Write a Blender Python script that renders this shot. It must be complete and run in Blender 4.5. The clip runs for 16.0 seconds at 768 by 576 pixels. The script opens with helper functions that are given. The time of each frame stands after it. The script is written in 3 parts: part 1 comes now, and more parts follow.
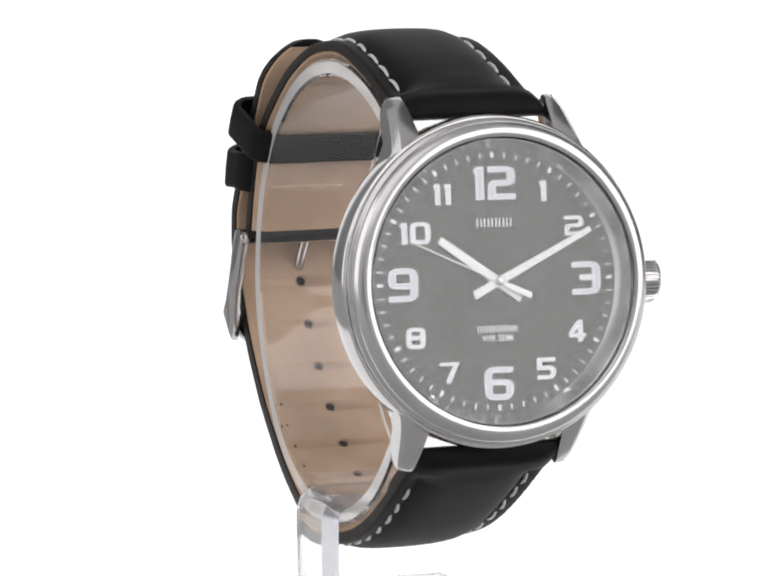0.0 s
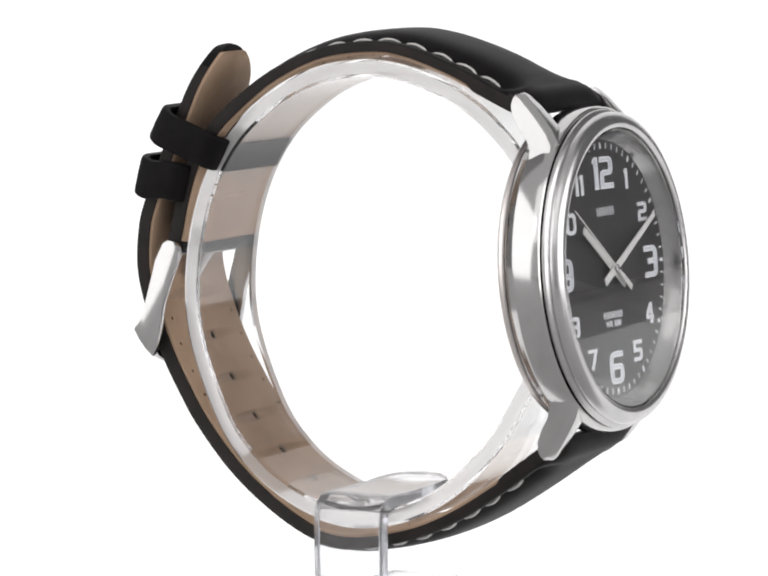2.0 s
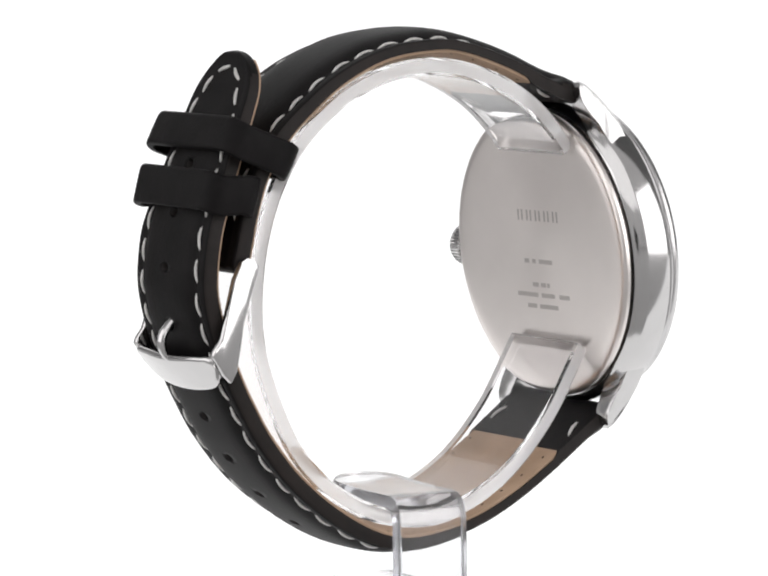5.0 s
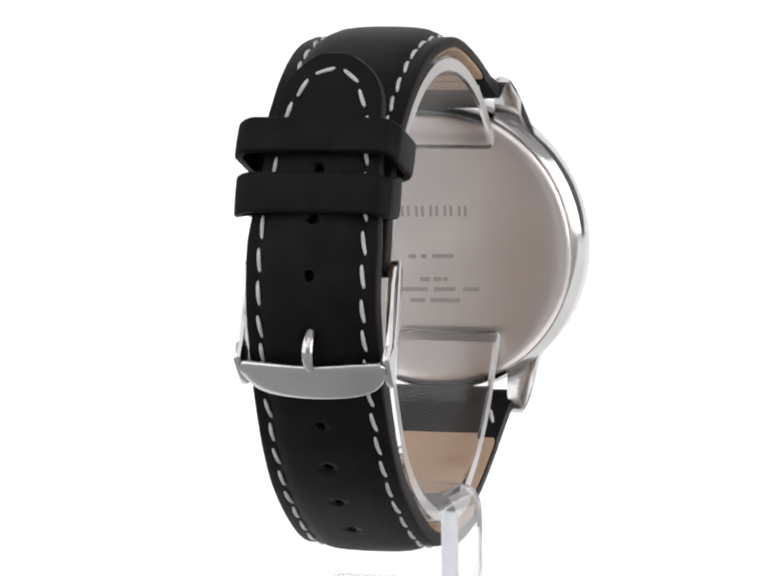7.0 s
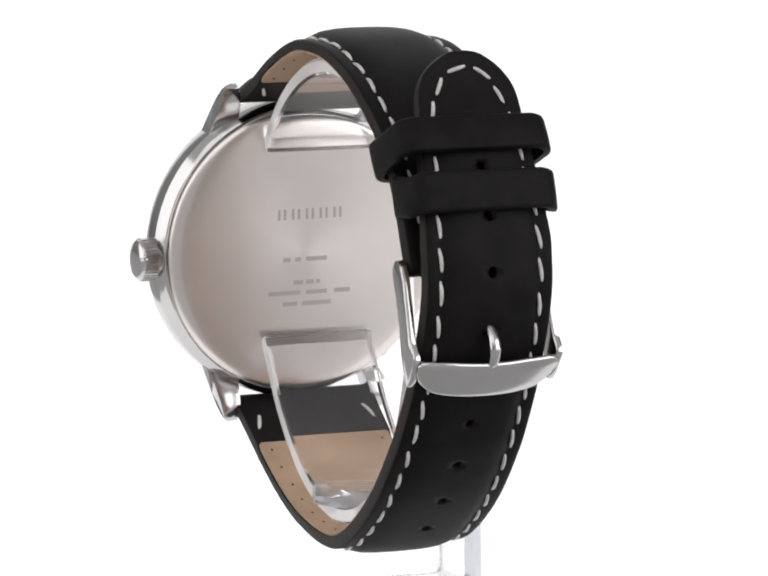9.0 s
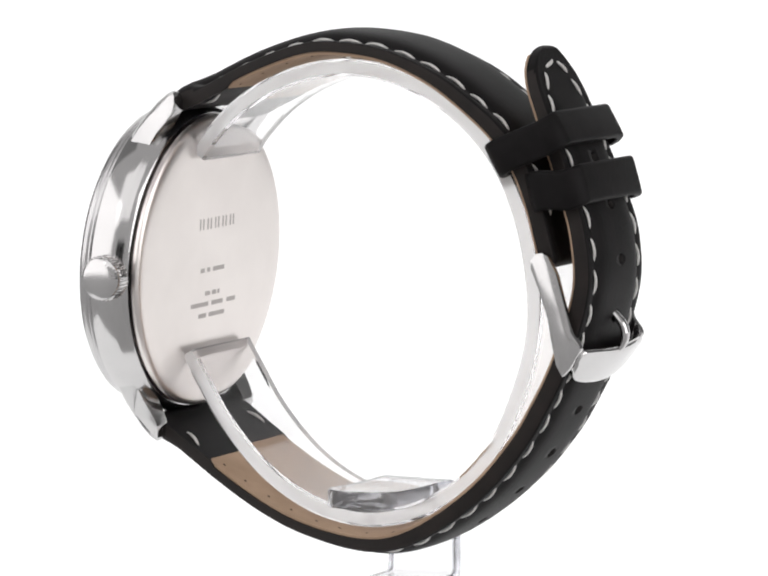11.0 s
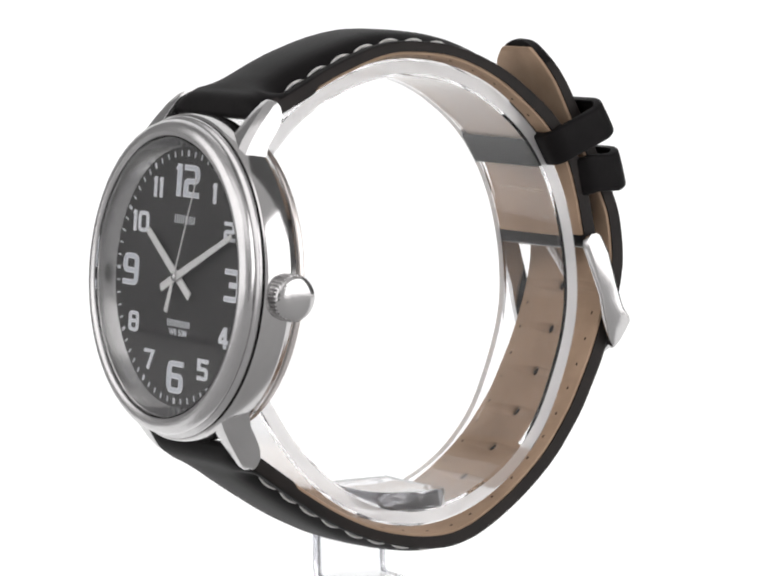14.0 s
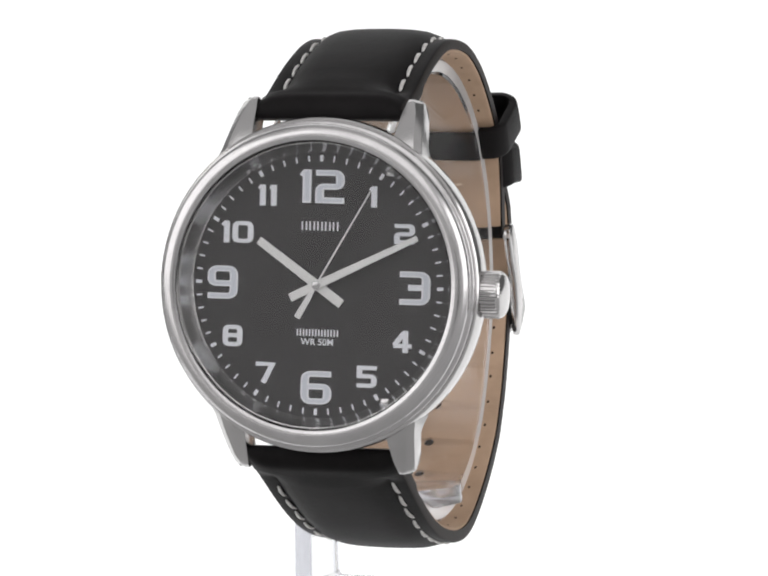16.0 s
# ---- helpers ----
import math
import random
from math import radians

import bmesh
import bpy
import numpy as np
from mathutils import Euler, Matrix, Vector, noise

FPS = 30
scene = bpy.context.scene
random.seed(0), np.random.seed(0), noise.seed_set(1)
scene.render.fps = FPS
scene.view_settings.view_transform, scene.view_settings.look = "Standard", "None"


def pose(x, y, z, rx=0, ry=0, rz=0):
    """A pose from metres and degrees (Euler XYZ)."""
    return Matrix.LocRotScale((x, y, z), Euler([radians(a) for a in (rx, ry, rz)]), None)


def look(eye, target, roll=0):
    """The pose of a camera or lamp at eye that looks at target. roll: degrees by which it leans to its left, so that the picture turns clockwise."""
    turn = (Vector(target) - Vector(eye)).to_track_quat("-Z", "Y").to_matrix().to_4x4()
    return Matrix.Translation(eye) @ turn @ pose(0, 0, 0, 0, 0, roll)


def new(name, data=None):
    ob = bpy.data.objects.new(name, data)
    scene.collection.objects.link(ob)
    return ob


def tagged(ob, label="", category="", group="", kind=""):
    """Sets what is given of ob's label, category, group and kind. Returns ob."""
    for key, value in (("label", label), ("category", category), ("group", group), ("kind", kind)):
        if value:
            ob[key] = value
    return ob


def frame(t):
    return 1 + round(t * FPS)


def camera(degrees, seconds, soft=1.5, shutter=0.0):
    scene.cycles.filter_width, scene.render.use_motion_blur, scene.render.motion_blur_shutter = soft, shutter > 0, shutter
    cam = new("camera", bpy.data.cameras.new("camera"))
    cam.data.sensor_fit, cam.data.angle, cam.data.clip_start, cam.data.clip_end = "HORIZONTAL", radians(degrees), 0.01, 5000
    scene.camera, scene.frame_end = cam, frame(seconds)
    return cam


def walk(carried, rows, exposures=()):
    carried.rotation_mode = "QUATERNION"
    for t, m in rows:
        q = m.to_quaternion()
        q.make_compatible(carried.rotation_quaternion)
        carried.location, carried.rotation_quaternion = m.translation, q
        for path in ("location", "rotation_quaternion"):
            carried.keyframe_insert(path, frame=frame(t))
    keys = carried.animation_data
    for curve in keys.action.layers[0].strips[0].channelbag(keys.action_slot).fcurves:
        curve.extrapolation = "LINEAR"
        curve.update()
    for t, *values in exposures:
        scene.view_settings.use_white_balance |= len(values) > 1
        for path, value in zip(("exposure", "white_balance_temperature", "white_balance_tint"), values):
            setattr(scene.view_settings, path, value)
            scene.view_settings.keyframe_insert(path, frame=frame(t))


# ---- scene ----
cam = camera(10.554, 16.0, soft=2.2)
EYE = look((0, -0.46, 0.0818), (-0.00019, 0, 0.03530), -0.72)
walk(cam, [(0, EYE), (16, EYE)])

# ---- light: a shadowless self-lit white sweep, two softboxes, an added front fill, soft grey studio around ----
world = bpy.data.worlds.new("studio")
scene.world = world
world.use_nodes = True
world.node_tree.nodes["Background"].inputs[0].default_value = (1.0, 0.985, 0.985, 1)
world.node_tree.nodes["Background"].inputs[1].default_value = 0.52


def softbox(name, eye, target, wide, high, radiance):
    data = bpy.data.lights.new(name, "AREA")
    data.shape, data.size, data.size_y = "RECTANGLE", wide, high
    data.energy = radiance * math.pi * wide * high
    data.color = (1.0, 0.985, 0.985)
    ob = new(name, data)
    ob.matrix_basis = look(eye, target)
    return ob


def around(azimuth, distance, height):
    a = radians(azimuth)
    return (distance * math.sin(a), -distance * math.cos(a), height)


softbox("softbox", around(64.5, 1.0, 0.30), (0, 0, 0.04), 1.1, 0.9, 2.15)
softbox("softbox", around(-75, 0.9, 0.30), (0, 0, 0.04), 1.2, 1.0, 1.25)
# unseen front fill, added to brighten dial and straps
softbox("softbox", (-0.2, -0.85, 0.95), (0, 0, 0.04), 1.2, 1.0, 0.8)


# ---- materials ----
def material(name, color, rough=0.5, metal=0.0, spec=0.5):
    m = bpy.data.materials.new(name)
    m.use_nodes = True
    b = m.node_tree.nodes["Principled BSDF"]
    b.inputs["Base Color"].default_value = (*color, 1)
    b.inputs["Roughness"].default_value = rough
    b.inputs["Metallic"].default_value = metal
    b.inputs["Specular IOR Level"].default_value = spec
    return m


def node(m, kind, **values):
    n = m.node_tree.nodes.new(kind)
    for key, value in values.items():
        n.inputs[key].default_value = value
    return n


def link(m, a, b):
    m.node_tree.links.new(a, b)


def grained(m, scale, depth, low, high, stretch=(1, 1, 1), blotch=None):
    """Bump of a fine noise, and the colour mottled between low and high by a coarser one."""
    b = m.node_tree.nodes["Principled BSDF"]
    where = node(m, "ShaderNodeTexCoord")
    size = node(m, "ShaderNodeMapping", Scale=stretch)
    link(m, where.outputs["Object"], size.inputs["Vector"])
    fine = node(m, "ShaderNodeTexNoise", Scale=scale, Detail=4.0, Roughness=0.6)
    coarse = node(m, "ShaderNodeTexNoise", Scale=blotch or scale / 8, Detail=3.0, Roughness=0.6)
    link(m, size.outputs[0], fine.inputs["Vector"])
    link(m, size.outputs[0], coarse.inputs["Vector"])
    bump = node(m, "ShaderNodeBump", Strength=1.0, Distance=depth)
    link(m, fine.outputs["Fac"], bump.inputs["Height"])
    link(m, bump.outputs[0], b.inputs["Normal"])
    ramp = node(m, "ShaderNodeValToRGB")
    ramp.color_ramp.elements[0].position, ramp.color_ramp.elements[1].position = 0.3, 0.7
    ramp.color_ramp.elements[0].color, ramp.color_ramp.elements[1].color = (*low, 1), (*high, 1)
    link(m, coarse.outputs["Fac"], ramp.inputs["Fac"])
    link(m, ramp.outputs["Color"], b.inputs["Base Color"])
    return m


LEATHER = grained(material("black_leather", (0.012, 0.012, 0.012), 0.5, 0, 0.08), 2600, 0.00003,
                  (0.0058, 0.0052, 0.0055), (0.0094, 0.0083, 0.0087))
EDGE = grained(material("leather_edge", (0.02, 0.014, 0.012), 0.6, 0, 0.25), 2000, 0.00004,
               (0.009, 0.007, 0.0066), (0.017, 0.0125, 0.011))
TAN = grained(material("tan_lining", (0.5, 0.35, 0.25), 0.75, 0, 0.25), 1500, 0.00004,
              (0.335, 0.23, 0.156), (0.445, 0.312, 0.217), blotch=160)
STEEL = grained(material("polished_steel", (0.7, 0.68, 0.66), 0.13, 1.0), 500, 0.000002,
                (0.52, 0.512, 0.512), (0.6, 0.592, 0.59))
SATIN = grained(material("satin_steel", (0.7, 0.68, 0.66), 0.18, 1.0), 900, 0.000003,
                (0.5, 0.494, 0.494), (0.58, 0.573, 0.572))
BRUSHED = grained(material("brushed_steel", (0.62, 0.59, 0.56), 0.32, 1.0), 700, 0.000003,
                  (0.72, 0.675, 0.655), (0.78, 0.735, 0.712))
BRUSHED.node_tree.nodes["Principled BSDF"].inputs["Anisotropic"].default_value = 0.35
ray = node(BRUSHED, "ShaderNodeTangent")
ray.direction_type, ray.axis = "RADIAL", "Z"
link(BRUSHED, ray.outputs[0], BRUSHED.node_tree.nodes["Principled BSDF"].inputs["Tangent"])
BEZEL = grained(material("turned_steel", (0.6, 0.59, 0.59), 0.25, 1.0), 1100, 0.000004, (0.5, 0.492, 0.495), (0.6, 0.592, 0.595))
ENGRAVED = material("engraved_steel", (0.43, 0.4, 0.388), 0.45, 1.0)
DIAL = grained(material("charcoal_dial", (0.02, 0.02, 0.02), 0.55, 0, 0.3), 3000, 0.0,
               (0.0185, 0.0168, 0.0178), (0.0228, 0.0208, 0.022), blotch=90)
PRINT = grained(material("white_print", (0.78, 0.78, 0.8), 0.5), 2500, 0.000006, (0.72, 0.735, 0.78), (0.79, 0.8, 0.84))
LUME = grained(material("pale_lume", (0.5, 0.53, 0.6), 0.6), 2500, 0.000006, (0.56, 0.585, 0.645), (0.63, 0.655, 0.71))
HAND = grained(material("silver_white_hand", (0.8, 0.79, 0.78), 0.35, 0.15), 2500, 0.000004,
               (0.69, 0.685, 0.68), (0.76, 0.755, 0.75))
THREAD = grained(material("white_thread", (0.6, 0.59, 0.57), 0.85, 0, 0.2), 5000, 0.00012,
                 (0.45, 0.44, 0.43), (0.72, 0.71, 0.69), blotch=2200)
TAN_THREAD = grained(material("tan_thread", (0.5, 0.4, 0.3), 0.85, 0, 0.2), 5000, 0.0001, (0.44, 0.33, 0.24), (0.62, 0.5, 0.38), blotch=2200)
BLACK = grained(material("black_camera_shell", (0.02, 0.02, 0.02), 0.5), 1500, 0.00005, (0.012, 0.012, 0.012), (0.02, 0.02, 0.02))
# the shade inside holes, put in as a dark brown colour
HOLE_SHADE = material("hole_shade", (0.022, 0.014, 0.01), 0.8, 0, 0.1)


def clear(name, ior, tint, rough=0.0, haze=0.0, matt=0.55):
    m = bpy.data.materials.new(name)
    m.use_nodes = True
    nodes = m.node_tree.nodes
    nodes.clear()
    out = nodes.new("ShaderNodeOutputMaterial")
    glass = nodes.new("ShaderNodeBsdfGlass")
    glass.inputs["Color"].default_value = (*tint, 1)
    glass.inputs["IOR"].default_value = ior
    glass.inputs["Roughness"].default_value = rough
    if haze:
        through_light = nodes.new("ShaderNodeBsdfTranslucent")
        through_light.inputs["Color"].default_value = (0.98, 0.97, 0.97, 1)
        matte = nodes.new("ShaderNodeBsdfDiffuse")
        matte.inputs["Color"].default_value = (0.98, 0.97, 0.97, 1)
        milk = nodes.new("ShaderNodeMixShader")
        milk.inputs[0].default_value = matt
        link(m, through_light.outputs[0], milk.inputs[1])
        link(m, matte.outputs[0], milk.inputs[2])
        mix = nodes.new("ShaderNodeMixShader")
        mix.inputs[0].default_value = haze
        link(m, glass.outputs[0], mix.inputs[1])
        link(m, milk.outputs[0], mix.inputs[2])
        link(m, mix.outputs[0], out.inputs[0])
    else:
        link(m, glass.outputs[0], out.inputs[0])
    return m


ACRYLIC = clear("clear_acrylic", 1.39, (0.993, 0.99, 0.992), 0.0, 0.012)
# milky white mixed in for the light that the ring's polished edge carries
LIT_EDGE = clear("whitened_ring_edge", 1.45, (1.0, 1.0, 1.0), 0.25, 0.5, 0.3)
THICK = clear("clear_thick_acrylic", 1.45, (0.97, 0.97, 0.975), 0.01, 0.03)
# grey tint stands in for dark reflections inside the clear foot's edges
GREYED_EDGE = clear("greyed_acrylic_edge", 1.45, (0.8, 0.81, 0.84), 0.12, 0.12)
GLASS = clear("mineral_glass", 1.5, (0.985, 0.985, 0.985))

# emission stands in for the studio light falling on the plain white sweep
SWEEP = material("self_lit_white_sweep", (0.3, 0.3, 0.3), 0.7, 0, 0.1)
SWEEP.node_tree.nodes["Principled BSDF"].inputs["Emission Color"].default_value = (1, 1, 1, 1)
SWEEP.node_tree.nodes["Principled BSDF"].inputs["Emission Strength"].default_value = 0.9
TABLE = grained(material("grey_tabletop", (0.4, 0.4, 0.4), 0.8), 300, 0.0002, (0.44, 0.44, 0.44), (0.5, 0.5, 0.5))
DARK_FLAG = grained(material("dark_grey_flag", (0.15, 0.15, 0.15), 0.9), 40, 0.001, (0.14, 0.14, 0.14), (0.18, 0.18, 0.18))
GREY_FLAG = grained(material("mid_grey_flag", (0.35, 0.35, 0.35), 0.9), 40, 0.001, (0.33, 0.33, 0.33), (0.38, 0.38, 0.38))

# ---- building helpers; shapes are drawn in millimetres ----
MM = Matrix.Scale(0.001, 4)


def root(name, label, category):
    ob = tagged(new(name), label, category)
    ob.empty_display_size = 0.01
    return ob


def finish(bm, name, mat, sharp=32):
    bm.transform(MM)
    bmesh.ops.recalc_face_normals(bm, faces=bm.faces)
    mesh = bpy.data.meshes.new(name)
    bm.to_mesh(mesh)
    bm.free()
    mesh.materials.append(mat)
    mesh.shade_smooth()
    mesh.set_sharp_from_angle(angle=radians(sharp))
    return mesh


def part(name, bm, mat, parent, label="", at=None, sharp=32):
    """Links a bmesh (or a finished mesh) as one mesh object under a thing or a part."""
    mesh = finish(bm, name, mat, sharp) if isinstance(bm, bmesh.types.BMesh) else bm
    ob = new(name, mesh)
    ob.parent = parent
    if at is not None:
        ob.matrix_basis = at
    return tagged(ob, label)


def edged(ob, mat, least, axis=0):
    """Gives the faces that look sideways a second material."""
    ob.data.materials.append(mat)
    for f in ob.data.polygons:
        if abs(f.normal[axis]) > least:
            f.material_index = 1
    return ob


def millimetres(m):
    """The same pose with its place, given in millimetres, in metres."""
    m = m.copy()
    m.translation = m.translation * 0.001
    return m


def revolve(profile, steps=128, close=False):
    """Turns a list of (radius, height) about z."""
    bm = bmesh.new()
    rings = []
    for r, h in profile:
        if r < 1e-6:
            rings.append([bm.verts.new((0, 0, h))])
        else:
            rings.append([bm.verts.new((r * math.cos(2 * math.pi * k / steps), r * math.sin(2 * math.pi * k / steps), h))
                          for k in range(steps)])
    pairs = list(zip(rings, rings[1:])) + ([(rings[-1], rings[0])] if close else [])
    for a, b in pairs:
        for k in range(steps):
            j = (k + 1) % steps
            if len(a) == 1:
                bm.faces.new((a[0], b[j], b[k]))
            elif len(b) == 1:
                bm.faces.new((a[k], a[j], b[0]))
            else:
                bm.faces.new((a[k], a[j], b[j], b[k]))
    return bm


def prism(outline, low, high, axis="x"):
    """Extrudes a closed outline of (p, q). axis x: p, q are y, z. axis z: p, q are x, y."""
    bm = bmesh.new()
    put = (lambda p, q, d: (d, p, q)) if axis == "x" else (lambda p, q, d: (p, q, d))
    a = [bm.verts.new(put(p, q, low)) for p, q in outline]
    b = [bm.verts.new(put(p, q, high)) for p, q in outline]
    bm.faces.new(a[::-1])
    bm.faces.new(b)
    for i in range(len(a)):
        j = (i + 1) % len(a)
        bm.faces.new((a[i], a[j], b[j], b[i]))
    bmesh.ops.recalc_face_normals(bm, faces=bm.faces)
    return bm


def soften(bm, width, segments=2, angle=25):
    edges = [e for e in bm.edges if e.is_manifold and e.calc_face_angle(0) > radians(angle)]
    bmesh.ops.bevel(bm, geom=edges, offset=width, segments=segments, profile=0.6, affect="EDGES", clamp_overlap=True)
    return bm


def smooth_line(points, step):
    """A Catmull-Rom line through points, resampled to even steps. Returns an array of places."""
    p = [np.array(q, float) for q in points]
    p = [2 * p[0] - p[1]] + p + [2 * p[-1] - p[-2]]
    fine = []
    for a, b, c, d in zip(p, p[1:], p[2:], p[3:]):
        for u in np.linspace(0, 1, 24, endpoint=False):
            fine.append(0.5 * (2 * b + (c - a) * u + (2 * a - 5 * b + 4 * c - d) * u * u + (3 * b - a - 3 * c + d) * u ** 3))
    fine.append(p[-2])
    fine = np.array(fine)
    run = np.r_[0, np.cumsum(np.linalg.norm(np.diff(fine, axis=0), axis=1))]
    count = max(2, int(round(run[-1] / step)) + 1)
    even = np.linspace(0, run[-1], count)
    return np.array([np.interp(even, run, fine[:, k]) for k in range(fine.shape[1])]).T, even


def loft(sections, caps=True, closed=False):
    """Skins a row of equal closed sections, each a list of 3D places."""
    bm = bmesh.new()
    rings = [[bm.verts.new(tuple(q)) for q in s] for s in sections]
    pairs = list(zip(rings, rings[1:])) + ([(rings[-1], rings[0])] if closed else [])
    for a, b in pairs:
        for k in range(len(a)):
            j = (k + 1) % len(a)
            bm.faces.new((a[k], a[j], b[j], b[k]))
    if caps and not closed:
        bm.faces.new(rings[0][::-1])
        bm.faces.new(rings[-1])
    return bm


def tube(points, radius, step=0.25, sides=12, squash=1.0, taper=None):
    line, run = smooth_line(points, step)
    sections = []
    for i, q in enumerate(line):
        d = line[min(i + 1, len(line) - 1)] - line[max(i - 1, 0)]
        d = d / np.linalg.norm(d)
        side = np.cross(d, (0.0, 0.37, 1.0)) if abs(d[0]) > 0.9 else np.array((1.0, 0, 0))
        side = side - d * np.dot(side, d)
        side /= np.linalg.norm(side)
        up = np.cross(side, d)
        r = radius * (taper(run[i] / run[-1]) if taper else 1)
        sections.append([q + r * (side * math.cos(a) + squash * up * math.sin(a))
                         for a in (2 * math.pi * k / sides for k in range(sides))])
    return loft(sections)


# ---- setting ----
def sweep_sheet():
    line = [(-0.015, 0.0), (0.1, 0.0), (0.35, 0.0), (0.4, 0.0), (0.89, 0.0), (0.9, 0.0)]
    line += [(0.9 + 0.5 * math.sin(a), 0.5 - 0.5 * math.cos(a)) for a in np.linspace(0.1, math.pi / 2, 14)]
    line += [(1.4, 1.2), (1.4, 2.6)]
    bm = bmesh.new()
    # front and left edges cut short so that steel and crystal mirror grey there
    a = [bm.verts.new((-(0.088 + 0.7 * max(0.0, y - 0.35)), y, z)) for y, z in line]
    b = [bm.verts.new((1.0 if y > 0.895 else 0.6, y, z)) for y, z in line]
    for i in range(len(a) - 1):
        bm.faces.new((a[i], b[i], b[i + 1], a[i + 1]))
    mesh = bpy.data.meshes.new("backdrop")
    bm.to_mesh(mesh)
    bm.free()
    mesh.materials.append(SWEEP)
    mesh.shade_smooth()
    tagged(new("backdrop", mesh), "seamless white sweep of floor and backdrop, its light put in as glow", "backdrop", kind="structure")


def front_floor():
    bm = bmesh.new()
    bm.faces.new([bm.verts.new(q) for q in ((-3, -4, -0.004), (3, -4, -0.004), (3, 3, -0.004), (-3, 3, -0.004))])
    mesh = bpy.data.meshes.new("floor")
    bm.to_mesh(mesh)
    bm.free()
    mesh.materials.append(TABLE)
    tagged(new("floor", mesh), "plain pale grey matte studio tabletop", "floor", kind="structure")


def side_flag(name, sign, start, paint):
    bm = prism([(start, 0.0), (1.42, 0.0), (1.42, 2.6), (start, 2.6)], sign * 1.004, sign * 1.05)
    bmesh.ops.recalc_face_normals(bm, faces=bm.faces)
    mesh = bpy.data.meshes.new(name)
    bm.to_mesh(mesh)
    bm.free()
    mesh.materials.append(paint)
    tagged(new(name, mesh), "added grey side panel, out of view, that darkens reflections", "wall", kind="structure")


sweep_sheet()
front_floor()
# added panels out of view, only there to darken reflections in crystal and steel
side_flag("flag_east", 1, 0.0, DARK_FLAG)
side_flag("flag_west", -1, 0.3, GREY_FLAG)

# ---- the wristwatch ----
watch = root("wristwatch", "steel wristwatch with charcoal dial and stitched black leather strap", "wristwatch")
# the head's own space: x to 3 o'clock, y to 12 o'clock, z out of the dial
HEAD = Matrix.Translation((1.02, -27.1, 43.12)) @ Matrix.Rotation(radians(90 - 4.75), 4, "X") @ Matrix.Rotation(radians(-0.8), 4, "Z")
HEAD_M = millimetres(HEAD)


def head_part(name, bm, mat, parent=None, label="", at=None, sharp=32):
    """A part of the head: placed in the head's own space, under the watch or one of its parts that lies in that space."""
    if parent is None:
        return part(name, bm, mat, watch, label, HEAD_M, sharp)
    return part(name, bm, mat, parent, label, at, sharp)


